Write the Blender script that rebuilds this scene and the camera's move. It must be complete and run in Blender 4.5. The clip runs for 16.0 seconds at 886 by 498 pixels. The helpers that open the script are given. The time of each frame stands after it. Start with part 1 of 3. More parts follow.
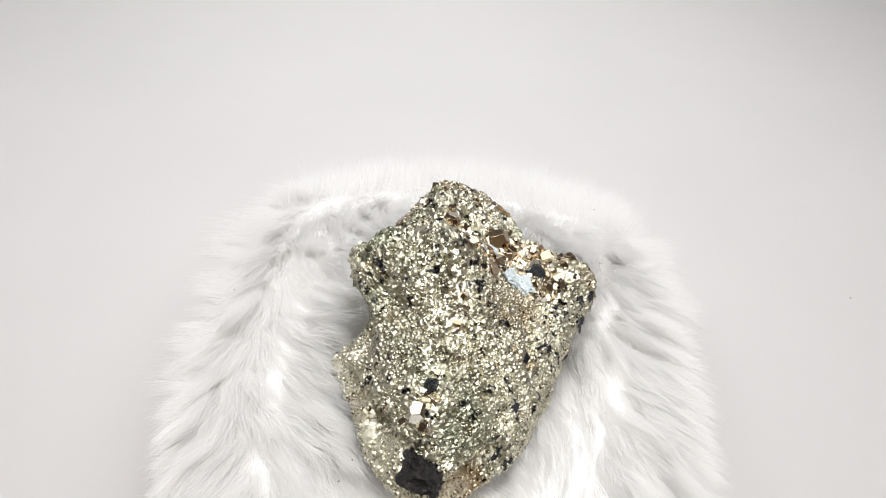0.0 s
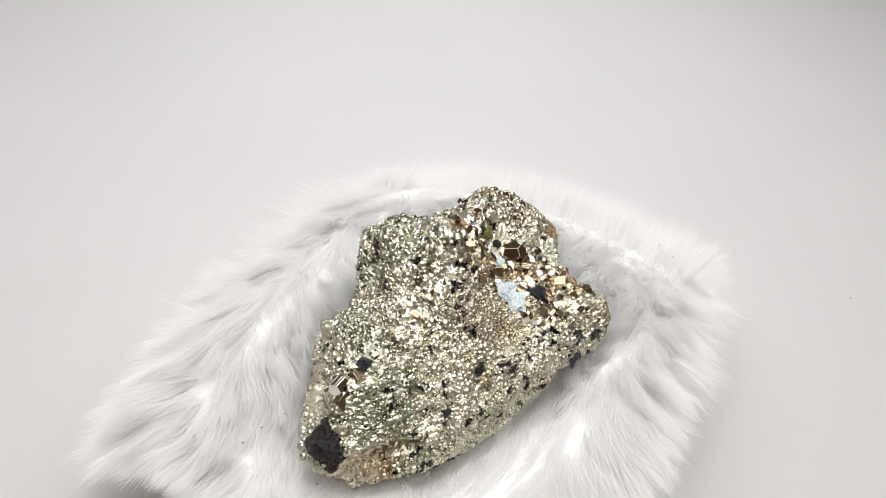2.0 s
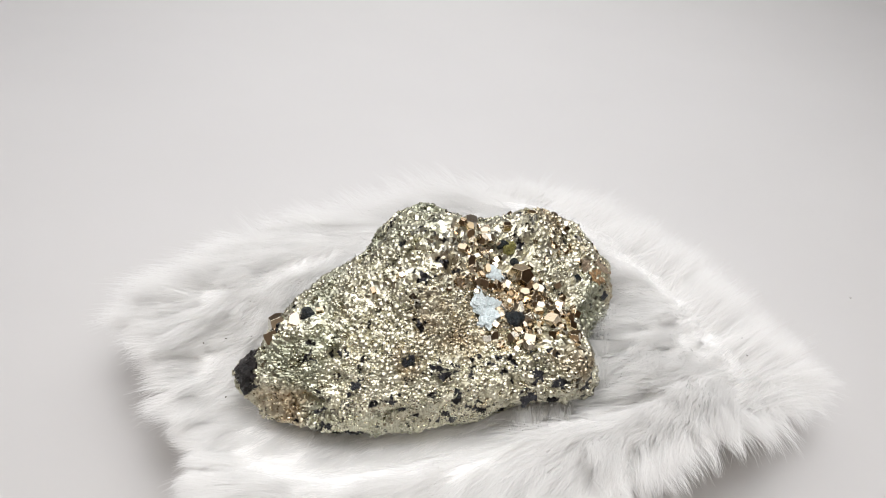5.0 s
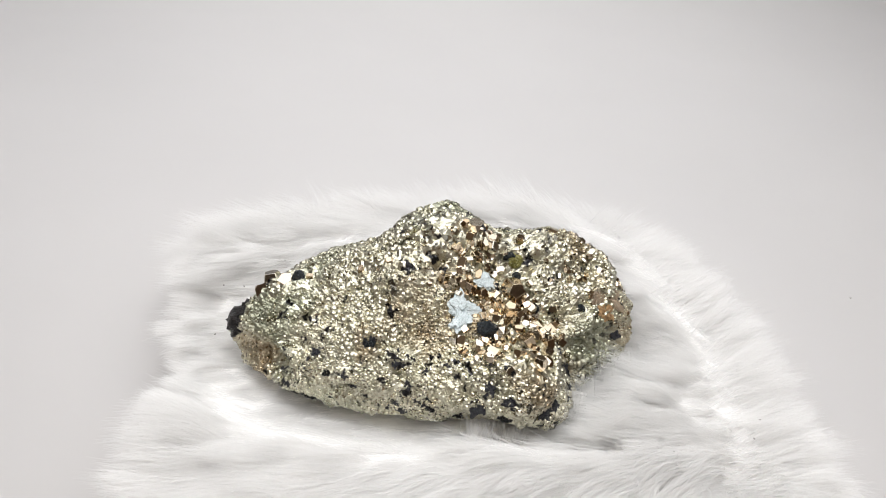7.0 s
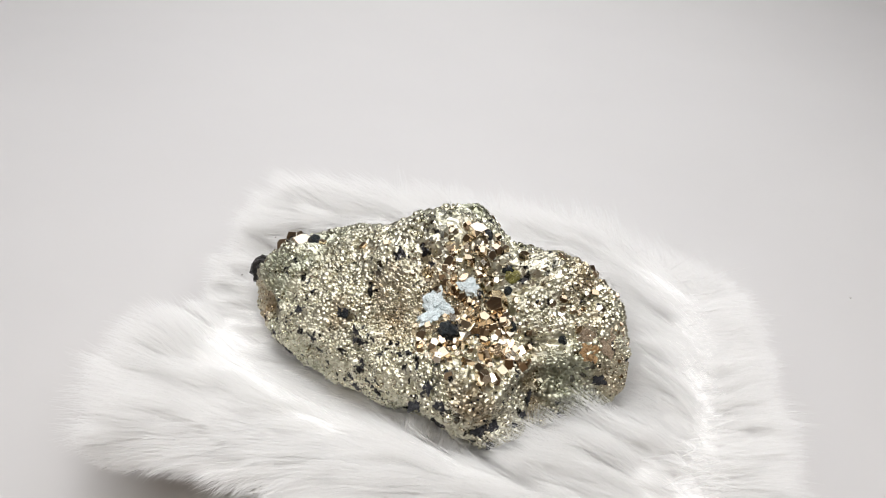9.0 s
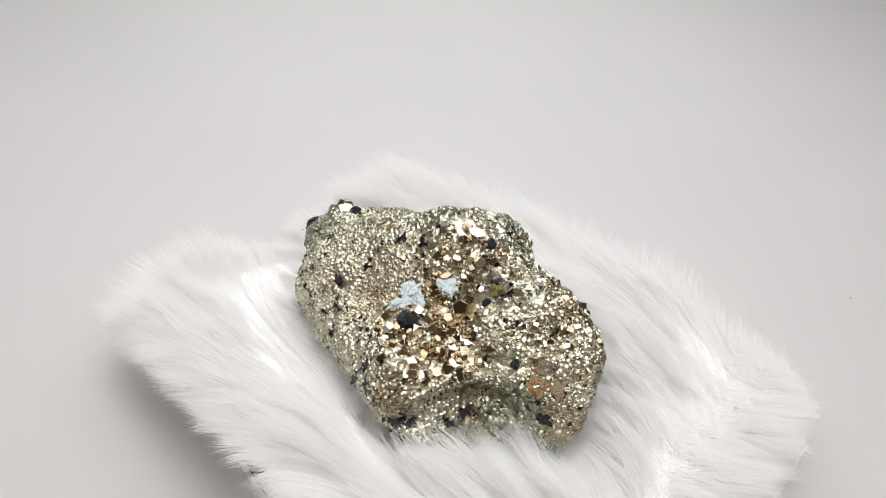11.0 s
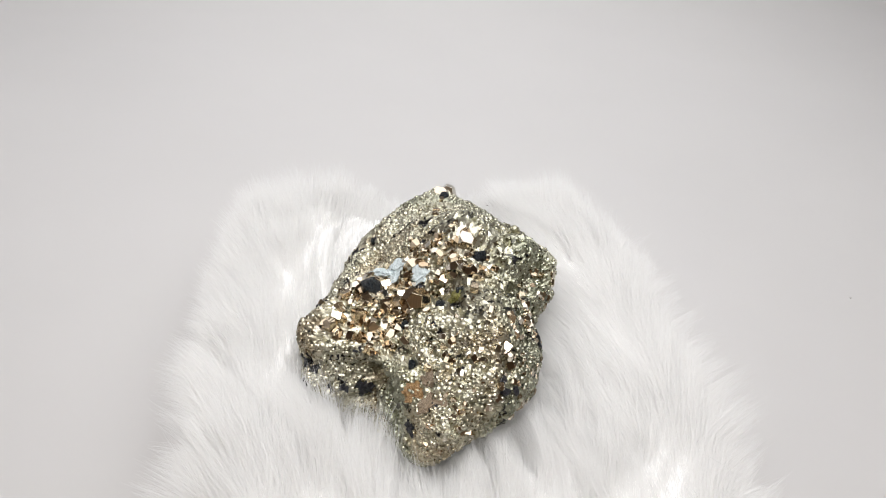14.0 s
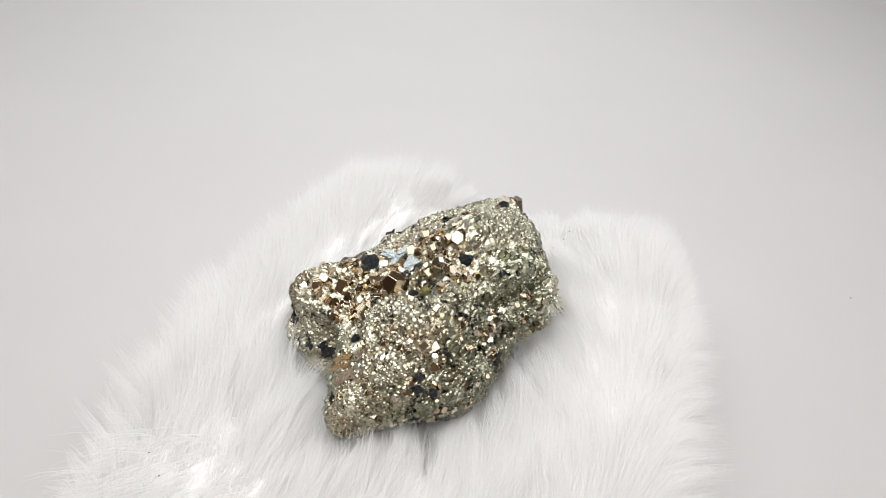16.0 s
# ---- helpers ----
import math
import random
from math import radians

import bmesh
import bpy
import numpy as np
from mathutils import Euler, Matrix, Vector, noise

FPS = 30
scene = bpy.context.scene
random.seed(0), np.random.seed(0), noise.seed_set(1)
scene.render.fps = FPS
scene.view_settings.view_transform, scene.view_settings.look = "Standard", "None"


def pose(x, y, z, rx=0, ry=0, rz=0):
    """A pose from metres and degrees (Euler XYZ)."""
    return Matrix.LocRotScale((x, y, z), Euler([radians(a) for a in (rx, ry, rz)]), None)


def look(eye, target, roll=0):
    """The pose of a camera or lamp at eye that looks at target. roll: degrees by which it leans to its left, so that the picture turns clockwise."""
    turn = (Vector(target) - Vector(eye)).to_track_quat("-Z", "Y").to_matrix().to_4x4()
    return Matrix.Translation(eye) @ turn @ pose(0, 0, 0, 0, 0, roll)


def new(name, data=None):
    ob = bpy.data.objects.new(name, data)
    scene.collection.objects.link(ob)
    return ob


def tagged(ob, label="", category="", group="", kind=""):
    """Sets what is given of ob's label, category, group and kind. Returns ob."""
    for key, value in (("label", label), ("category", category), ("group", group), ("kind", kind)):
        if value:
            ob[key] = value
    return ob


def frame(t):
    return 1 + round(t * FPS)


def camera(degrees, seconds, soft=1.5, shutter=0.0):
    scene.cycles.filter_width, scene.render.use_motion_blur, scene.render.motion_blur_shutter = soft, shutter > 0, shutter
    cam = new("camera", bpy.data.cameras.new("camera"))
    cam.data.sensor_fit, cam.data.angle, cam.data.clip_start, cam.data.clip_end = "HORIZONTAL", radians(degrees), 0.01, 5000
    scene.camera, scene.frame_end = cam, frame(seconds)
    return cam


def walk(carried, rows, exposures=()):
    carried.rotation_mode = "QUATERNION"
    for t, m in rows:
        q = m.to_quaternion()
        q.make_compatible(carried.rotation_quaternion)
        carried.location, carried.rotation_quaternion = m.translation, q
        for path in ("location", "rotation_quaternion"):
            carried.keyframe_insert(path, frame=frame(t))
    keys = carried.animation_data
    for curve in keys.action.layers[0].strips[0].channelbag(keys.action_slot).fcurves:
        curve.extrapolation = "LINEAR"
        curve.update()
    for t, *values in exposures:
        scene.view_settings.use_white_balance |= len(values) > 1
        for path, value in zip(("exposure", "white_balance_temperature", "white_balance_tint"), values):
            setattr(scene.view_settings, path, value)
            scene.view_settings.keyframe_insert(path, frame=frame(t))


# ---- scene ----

S = 0.26            # metres to one working unit of the plan
FLOOR = 0.085       # the floor lies this far below the plan's zero, in units


def W(x, y, z):
    """Plan units to metres over the floor."""
    return Vector((x * S, y * S, (z + FLOOR) * S))


# ---- camera: it stands still, the turntable turns ----
EYE = (-0.00378, -0.19122, 0.20195)
AIM = (0.0, 0.81595, -0.57812)
STAND = look(EYE, tuple(a + b for a, b in zip(EYE, AIM)), 5.37)
cam = camera(58.5, 16.0, soft=1.0)
walk(cam, [(0.0, STAND), (16.0, STAND)], exposures=[(0.0, 0.12, 6500, 10), (2.0, 0.06, 6500, 10), (4.0, 0.0, 6500, 10), (8.0, 0.02, 6500, 10), (12.0, -0.08, 6500, 10), (16.0, -0.04, 6500, 10)])

# the turntable's angle, degrees
TURN = [(0.0, 0.0), (0.5, -6.03), (1.0, -11.95), (1.5, -17.73), (2.0, -23.32), (2.5, -28.83), (3.0, -34.26),
        (3.5, -39.6), (4.0, -44.98), (6.5, -71.8), (7.0, -77.3), (7.5, -82.95), (8.0, -88.83), (8.5, -94.96),
        (9.0, -101.38), (11.5, -134.85), (12.0, -141.72), (12.5, -148.67), (13.0, -155.6), (13.5, -162.47),
        (14.0, -169.31), (14.5, -176.1), (15.0, -182.74), (15.5, -189.27), (16.0, -195.68)]

# ---- light ----
world = bpy.data.worlds.new("room")
scene.world = world
world.use_nodes = True
world.node_tree.nodes["Background"].inputs[0].default_value = (0.9, 0.8, 0.7, 1)
world.node_tree.nodes["Background"].inputs[1].default_value = 0.15


def area_lamp(name, x, y, z, w, d, power, target):
    lamp = bpy.data.lights.new(name, "AREA")
    lamp.shape, lamp.size, lamp.size_y, lamp.energy, lamp.color = "RECTANGLE", w, d, power, (0.97, 0.98, 1.0)
    ob = new(name, lamp)
    ob.matrix_basis = look((x, y, z), target)
    return ob


area_lamp("softbox_light", 0.0, 0.14, 0.845, 1.5, 1.4, 14.0, (0, 0.14, 0))
# unseen key, added to brighten the stone's front slopes
area_lamp("key_light", 0.04, -0.13, 0.78, 0.30, 0.22, 2.4, (0.0, 0.0, 0.03))
# unseen warm fill, added so the tan walls reflect brightly in the crystals
room_fill = area_lamp("room_fill_light", 0.0, -1.15, 1.66, 0.5, 0.5, 9.0, (0, -1.15, 0))
room_fill.data.color = (1.0, 0.9, 0.78)

# ---- materials ----


def material(name):
    m = bpy.data.materials.new(name)
    m.use_nodes = True
    nt = m.node_tree
    return m, nt, nt.nodes["Principled BSDF"]


def node(nt, kind, **kw):
    n = nt.nodes.new(kind)
    for k, v in kw.items():
        if k in n.inputs:
            n.inputs[k].default_value = v
    return n


def noise_tex(nt, scale, detail=4.0, rough=0.55, coord="Object"):
    tc = nt.nodes.new("ShaderNodeTexCoord")
    n = node(nt, "ShaderNodeTexNoise", Scale=scale, Detail=detail, Roughness=rough)
    nt.links.new(tc.outputs[coord], n.inputs["Vector"])
    return n


def ramp(nt, src, stops):
    r = nt.nodes.new("ShaderNodeValToRGB")
    el = r.color_ramp.elements
    while len(el) < len(stops):
        el.new(0.5)
    for e, (p, c) in zip(el, stops):
        e.position, e.color = p, (*c, 1) if len(c) == 3 else c
    nt.links.new(src, r.inputs[0])
    return r


def mixed(nt, fac, a, b):
    m = nt.nodes.new("ShaderNodeMix")
    m.data_type = "RGBA"
    nt.links.new(fac, m.inputs[0])
    nt.links.new(a, m.inputs[6])
    nt.links.new(b, m.inputs[7])
    return m.outputs[2]


def bump(nt, bsdf, height, strength, dist):
    b = node(nt, "ShaderNodeBump", Strength=strength, Distance=dist)
    nt.links.new(height, b.inputs["Height"])
    nt.links.new(b.outputs[0], bsdf.inputs["Normal"])
    return b


def plain(name, color, rough=0.6, metal=0.0, vary=0.06, scale=60.0, relief=0.15, dist=0.0004):
    """A material of one colour with a faint mottle and a fine relief."""
    m, nt, p = material(name)
    n = noise_tex(nt, scale, 5.0)
    lo, hi = [tuple(max(0, c * (1 + k * vary)) for c in color) for k in (-1, 1)]
    r = ramp(nt, n.outputs[0], [(0.3, lo), (0.7, hi)])
    nt.links.new(r.outputs[0], p.inputs["Base Color"])
    p.inputs["Roughness"].default_value, p.inputs["Metallic"].default_value = rough, metal
    n2 = noise_tex(nt, scale * 12, 3.0)
    bump(nt, p, n2.outputs[0], relief, dist)
    return m


def facet_normal(nt, scales, spread, fac=None):
    """Normals tilted cell by cell, like a crust of small mirror faces; coarse and fine cells by fac."""
    tc = nt.nodes.new("ShaderNodeTexCoord")
    geo = nt.nodes.new("ShaderNodeNewGeometry")
    cells = []
    for sc in scales:
        v = node(nt, "ShaderNodeTexVoronoi", Scale=sc, Randomness=1.0)
        nt.links.new(tc.outputs["Object"], v.inputs["Vector"])
        cells.append(v)
    col = cells[0].outputs["Color"]
    if fac is not None:
        col = mixed(nt, fac, cells[0].outputs["Color"], cells[1].outputs["Color"])
    # clusters of grains that share a tilt glint together
    big = node(nt, "ShaderNodeTexVoronoi", Scale=230.0, Randomness=1.0)
    nt.links.new(tc.outputs["Object"], big.inputs["Vector"])
    blend = nt.nodes.new("ShaderNodeMix")
    blend.data_type = "RGBA"
    blend.inputs[0].default_value = 0.38
    nt.links.new(col, blend.inputs[6])
    nt.links.new(big.outputs["Color"], blend.inputs[7])
    sub = nt.nodes.new("ShaderNodeVectorMath")
    sub.operation = "SUBTRACT"
    nt.links.new(blend.outputs[2], sub.inputs[0])
    sub.inputs[1].default_value = (0.5, 0.5, 0.5)
    mul = nt.nodes.new("ShaderNodeVectorMath")
    mul.operation = "SCALE"
    nt.links.new(sub.outputs[0], mul.inputs[0])
    mul.inputs["Scale"].default_value = spread
    add = nt.nodes.new("ShaderNodeVectorMath")
    add.operation = "ADD"
    nt.links.new(geo.outputs["Normal"], add.inputs[0])
    nt.links.new(mul.outputs[0], add.inputs[1])
    nrm = nt.nodes.new("ShaderNodeVectorMath")
    nrm.operation = "NORMALIZE"
    nt.links.new(add.outputs[0], nrm.inputs[0])
    return nrm.outputs[0], col


def pyrite_crust(name, spread):
    m, nt, p = material(name)
    zone = noise_tex(nt, 42, 3.0, 0.6)
    fine = noise_tex(nt, 420, 2.0, 0.6)
    sizes = ramp(nt, noise_tex(nt, 65, 2.0).outputs[0], [(0.44, (0, 0, 0)), (0.56, (1, 1, 1))])
    nrm, cell = facet_normal(nt, (1900, 600), spread, sizes.outputs[0])
    nt.links.new(nrm, p.inputs["Normal"])
    brass = ramp(nt, fine.outputs[0], [(0.25, (0.52, 0.49, 0.375)), (0.5, (0.70, 0.668, 0.53)), (0.8, (0.785, 0.757, 0.64))])
    rust = ramp(nt, fine.outputs[0], [(0.3, (0.30, 0.19, 0.09)), (0.7, (0.56, 0.42, 0.25))])
    fac = ramp(nt, zone.outputs[0], [(0.52, (0, 0, 0)), (0.66, (0.65, 0.65, 0.65))])
    col = mixed(nt, fac.outputs[0], brass.outputs[0], rust.outputs[0])
    green = noise_tex(nt, 30, 2.0, 0.5)
    gfac = ramp(nt, green.outputs[0], [(0.52, (0, 0, 0)), (0.66, (0.7, 0.7, 0.7))])
    gcol = ramp(nt, fine.outputs[0], [(0.3, (0.20, 0.22, 0.15)), (0.7, (0.48, 0.50, 0.39))])
    col = mixed(nt, gfac.outputs[0], col, gcol.outputs[0])
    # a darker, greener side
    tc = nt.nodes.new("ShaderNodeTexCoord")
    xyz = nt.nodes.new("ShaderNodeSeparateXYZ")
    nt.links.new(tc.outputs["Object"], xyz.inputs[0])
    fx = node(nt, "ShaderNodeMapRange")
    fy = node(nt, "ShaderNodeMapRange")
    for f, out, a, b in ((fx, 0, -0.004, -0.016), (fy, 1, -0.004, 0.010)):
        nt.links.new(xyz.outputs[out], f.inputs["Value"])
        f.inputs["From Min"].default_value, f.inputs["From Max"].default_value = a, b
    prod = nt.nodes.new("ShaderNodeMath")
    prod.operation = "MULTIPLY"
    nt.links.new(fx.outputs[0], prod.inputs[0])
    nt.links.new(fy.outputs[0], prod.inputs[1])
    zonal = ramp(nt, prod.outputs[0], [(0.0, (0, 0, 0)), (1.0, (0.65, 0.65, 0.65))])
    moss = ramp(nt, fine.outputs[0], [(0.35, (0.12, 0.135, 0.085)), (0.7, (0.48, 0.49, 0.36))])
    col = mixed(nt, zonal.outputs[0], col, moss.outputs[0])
    wide = ramp(nt, noise_tex(nt, 24, 3.0, 0.6).outputs[0], [(0.30, (0.74, 0.74, 0.74)), (0.55, (1.0, 1.0, 1.0)), (0.75, (1.12, 1.12, 1.12))])
    mulc = nt.nodes.new("ShaderNodeMix")
    mulc.data_type, mulc.blend_type = "RGBA", "MULTIPLY"
    mulc.inputs[0].default_value = 1.0
    nt.links.new(col, mulc.inputs[6])
    nt.links.new(wide.outputs[0], mulc.inputs[7])
    col = mulc.outputs[2]
    # dark mineral blotches, then single cells darkened among the bright ones, denser by zone
    black = node(nt, "ShaderNodeRGB")
    black.outputs[0].default_value = (0.035, 0.034, 0.036, 1)
    dfac = ramp(nt, noise_tex(nt, 170, 3.0, 0.6).outputs[0], [(0.62, (0, 0, 0)), (0.66, (1, 1, 1))])
    col = mixed(nt, dfac.outputs[0], col, black.outputs[0])
    sep = nt.nodes.new("ShaderNodeSeparateColor")
    nt.links.new(cell, sep.inputs[0])
    sieve = nt.nodes.new("ShaderNodeMath")
    sieve.operation = "MULTIPLY_ADD"
    nt.links.new(noise_tex(nt, 48, 2.0, 0.5).outputs[0], sieve.inputs[0])
    sieve.inputs[1].default_value = 0.9
    sieve.inputs[2].default_value = -0.45
    both = nt.nodes.new("ShaderNodeMath")
    nt.links.new(sieve.outputs[0], both.inputs[0])
    nt.links.new(sep.outputs[2], both.inputs[1])
    single = ramp(nt, both.outputs[0], [(0.94, (0, 0, 0)), (0.97, (0.75, 0.75, 0.75))])
    col = mixed(nt, single.outputs[0], col, black.outputs[0])
    nt.links.new(col, p.inputs["Base Color"])
    p.inputs["Metallic"].default_value = 1.0
    rr = ramp(nt, sep.outputs[1], [(0.0, (0.20, 0.20, 0.20)), (1.0, (0.52, 0.52, 0.52))])
    nt.links.new(rr.outputs[0], p.inputs["Roughness"])
    return m


def pyrite_face():
    m, nt, p = material("pyrite_face")
    info = nt.nodes.new("ShaderNodeObjectInfo")
    r = ramp(nt, info.outputs["Random"], [(0.0, (0.50, 0.40, 0.28)), (0.4, (0.60, 0.52, 0.40)), (0.75, (0.70, 0.67, 0.59)), (1.0, (0.46, 0.34, 0.22))])
    nt.links.new(r.outputs[0], p.inputs["Base Color"])
    p.inputs["Metallic"].default_value, p.inputs["Roughness"].default_value = 1.0, 0.14
    tc = nt.nodes.new("ShaderNodeTexCoord")
    wv = node(nt, "ShaderNodeTexWave", Scale=1.6, Distortion=1.0, Detail=2.0)
    nt.links.new(tc.outputs["Object"], wv.inputs["Vector"])
    bump(nt, p, wv.outputs[0], 0.04, 0.0003)
    return m


def black_mineral(name, lo, hi, rough, gloss=0.75):
    m, nt, p = material(name)
    n = noise_tex(nt, 3.2, 6.0, 0.75)
    r = ramp(nt, n.outputs[0], [(0.38, lo), (0.80, hi)])
    nt.links.new(r.outputs[0], p.inputs["Base Color"])
    p.inputs["Roughness"].default_value = rough
    p.inputs["Specular IOR Level"].default_value = gloss
    bump(nt, p, n.outputs[0], 0.9, 0.0011)
    return m


def quartz_material():
    m, nt, p = material("pale_quartz")
    n = noise_tex(nt, 2.6, 6.0, 0.7)
    r = ramp(nt, n.outputs[0], [(0.3, (0.50, 0.58, 0.59)), (0.65, (0.74, 0.80, 0.81))])
    nt.links.new(r.outputs[0], p.inputs["Base Color"])
    p.inputs["Roughness"].default_value = 0.25
    p.inputs["Subsurface Weight"].default_value = 0.25
    p.inputs["Subsurface Radius"].default_value = (0.002, 0.002, 0.002)
    bump(nt, p, n.outputs[0], 0.8, 0.0010)
    return m


def fur_material():
    m, nt, p = material("white_fur")
    info = nt.nodes.new("ShaderNodeNewGeometry")
    r = ramp(nt, info.outputs["Random Per Island"], [(0.0, (0.91, 0.902, 0.89)), (0.5, (0.95, 0.944, 0.935)), (1.0, (0.975, 0.97, 0.963))])
    nt.links.new(r.outputs[0], p.inputs["Base Color"])
    p.inputs["Roughness"].default_value = 0.5
    p.inputs["Specular IOR Level"].default_value = 0.4
    tr = nt.nodes.new("ShaderNodeBsdfTranslucent")
    nt.links.new(r.outputs[0], tr.inputs[0])
    mx = nt.nodes.new("ShaderNodeMixShader")
    mx.inputs[0].default_value = 0.60
    nt.links.new(p.outputs[0], mx.inputs[1])
    nt.links.new(tr.outputs[0], mx.inputs[2])
    # the fine strands let part of the light straight through
    clear = nt.nodes.new("ShaderNodeBsdfTransparent")
    mx2 = nt.nodes.new("ShaderNodeMixShader")
    mx2.inputs[0].default_value = 0.36
    nt.links.new(mx.outputs[0], mx2.inputs[1])
    nt.links.new(clear.outputs[0], mx2.inputs[2])
    nt.links.new(mx2.outputs[0], nt.nodes["Material Output"].inputs[0])
    return m


def underfur_material():
    """The dense woolly mass under the strand tips, streaked along the lie of the pile."""
    m, nt, p = material("white_underfur")
    tc = nt.nodes.new("ShaderNodeTexCoord")
    st = nt.nodes.new("ShaderNodeVectorMath")
    st.operation = "MULTIPLY"
    st.inputs[1].default_value = (1500, 190, 500)
    nt.links.new(tc.outputs["Object"], st.inputs[0])
    n = node(nt, "ShaderNodeTexNoise", Scale=1.0, Detail=4.0, Distortion=0.6)
    nt.links.new(st.outputs[0], n.inputs["Vector"])
    r = ramp(nt, n.outputs[0], [(0.3, (0.73, 0.718, 0.705)), (0.65, (0.80, 0.79, 0.778))])
    nt.links.new(r.outputs[0], p.inputs["Base Color"])
    p.inputs["Roughness"].default_value = 0.8
    p.inputs["Specular IOR Level"].default_value = 0.2
    bump(nt, p, n.outputs[0], 0.5, 0.0007)
    return m


def backing_material():
    m, nt, p = material("knit_backing")
    tc = nt.nodes.new("ShaderNodeTexCoord")
    a = node(nt, "ShaderNodeTexWave", Scale=260.0, Distortion=1.5, Detail=1.0)
    nt.links.new(tc.outputs["Object"], a.inputs["Vector"])
    r = ramp(nt, a.outputs[0], [(0.0, (0.66, 0.65, 0.64)), (1.0, (0.76, 0.75, 0.74))])
    nt.links.new(r.outputs[0], p.inputs["Base Color"])
    p.inputs["Roughness"].default_value = 0.85
    bump(nt, p, a.outputs[0], 0.5, 0.0006)
    return m


PAPER = plain("white_paper", (0.577, 0.564, 0.556), 0.75, vary=0.015, scale=9, relief=0.05, dist=0.0002)
ROOM = plain("tan_room_wall", (0.46, 0.38, 0.30), 0.8, vary=0.15, scale=3)
TABLE = plain("brown_wood", (0.26, 0.16, 0.09), 0.5, vary=0.3, scale=6)
DARK_PLASTIC = plain("dark_plastic", (0.035, 0.033, 0.03), 0.45, vary=0.2, scale=200)
PALE_PLASTIC = plain("pale_plastic", (0.62, 0.62, 0.60), 0.4, vary=0.04, scale=120)
CRUST = pyrite_crust("pyrite_crust", 0.75)
GRAINS = pyrite_crust("pyrite_grains", 0.25)
FACE = pyrite_face()
BLACK = black_mineral("black_sphalerite", (0.004, 0.006, 0.008), (0.05, 0.06, 0.066), 0.2, 0.3)
BROWNBLACK = black_mineral("brown_black_mineral", (0.004, 0.004, 0.004), (0.04, 0.032, 0.03), 0.3, 0.4)
GREY = black_mineral("inclusion_and_pit_shade", (0.012, 0.013, 0.016), (0.11, 0.11, 0.125), 0.35, 0.4)
OLIVE = black_mineral("olive_mineral", (0.16, 0.15, 0.03), (0.42, 0.38, 0.12), 0.3)
QUARTZ = quartz_material()
FUR = fur_material()
UNDERFUR = underfur_material()
STAIN = black_mineral("iron_stain", (0.22, 0.155, 0.095), (0.46, 0.36, 0.25), 0.3)
ORANGE = black_mineral("orange_stain", (0.20, 0.10, 0.03), (0.62, 0.40, 0.18), 0.4)
BACKING = backing_material()
SPECK_DARK = plain("dark_lint", (0.10, 0.09, 0.08), 0.8)
SPECK = plain("grey_speck", (0.5, 0.48, 0.46), 0.8)


# ---- helpers of the build ----
def part(name, bm, mat, parent=None, label="", smooth=False):
    me = bpy.data.meshes.new(name)
    bm.to_mesh(me)
    bm.free()
    me.materials.append(mat)
    if smooth:
        me.shade_smooth()
    ob = new(name, me)
    ob.parent = parent
    return tagged(ob, label)


def quads(name, verts, faces, mat, parent=None, label="", smooth=False):
    """A mesh of quads from arrays."""
    me = bpy.data.meshes.new(name)
    n, k = len(faces), faces.shape[1]
    me.vertices.add(len(verts))
    me.vertices.foreach_set("co", verts.astype(np.float32).ravel())
    me.loops.add(n * k)
    me.loops.foreach_set("vertex_index", faces.astype(np.int32).ravel())
    me.polygons.add(n)
    me.polygons.foreach_set("loop_start", np.arange(0, n * k, k, dtype=np.int32))
    me.update(calc_edges=True)
    me.materials.append(mat)
    if smooth:
        me.shade_smooth()
    ob = new(name, me)
    ob.parent = parent
    return tagged(ob, label)


def box(x0, y0, z0, x1, y1, z1, bevel=0.0):
    bm = bmesh.new()
    bmesh.ops.create_cube(bm, size=1, matrix=Matrix.Translation(((x0 + x1) / 2, (y0 + y1) / 2, (z0 + z1) / 2)) @ Matrix.Diagonal((x1 - x0, y1 - y0, z1 - z0, 1)))
    if bevel:
        bmesh.ops.bevel(bm, geom=bm.edges[:], offset=bevel, segments=2, affect="EDGES", profile=0.6)
    return bm


def lathe(profile, steps=96):
    """A turned body from (radius, height) pairs."""
    bm = bmesh.new()
    rings = [[bm.verts.new((r * math.cos(2 * math.pi * i / steps), r * math.sin(2 * math.pi * i / steps), z)) for i in range(steps)] for r, z in profile]
    for a, b in zip(rings, rings[1:]):
        for i in range(steps):
            bm.faces.new((a[i], a[(i + 1) % steps], b[(i + 1) % steps], b[i]))
    bm.faces.new(rings[0][::-1])
    bm.faces.new(rings[-1])
    return bm


# ---- the place: a white photo box with a paper sweep, open to a room ----
def sweep():
    """Seamless paper: a flat floor that curves up into the back wall."""
    prof = [(-0.44, 0.0), (0.95, 0.0)]
    prof += [(0.95 + 0.22 * math.sin(a), 0.22 - 0.22 * math.cos(a)) for a in [math.pi / 2 * i / 16 for i in range(1, 17)]]
    prof += [(1.17, 0.62)]
    bm = bmesh.new()
    rows = [[bm.verts.new((x, y, z)) for x in (-0.70, 0.70)] for y, z in prof]
    for a, b in zip(rows, rows[1:]):
        bm.faces.new((a[0], a[1], b[1], b[0]))
    ob = part("backdrop", bm, PAPER, smooth=True)
    sol = ob.modifiers.new("thickness", "SOLIDIFY")
    sol.thickness, sol.offset = 0.0015, -1
    return tagged(ob, "seamless white paper sweep curving up behind the stone", "backdrop", kind="structure")


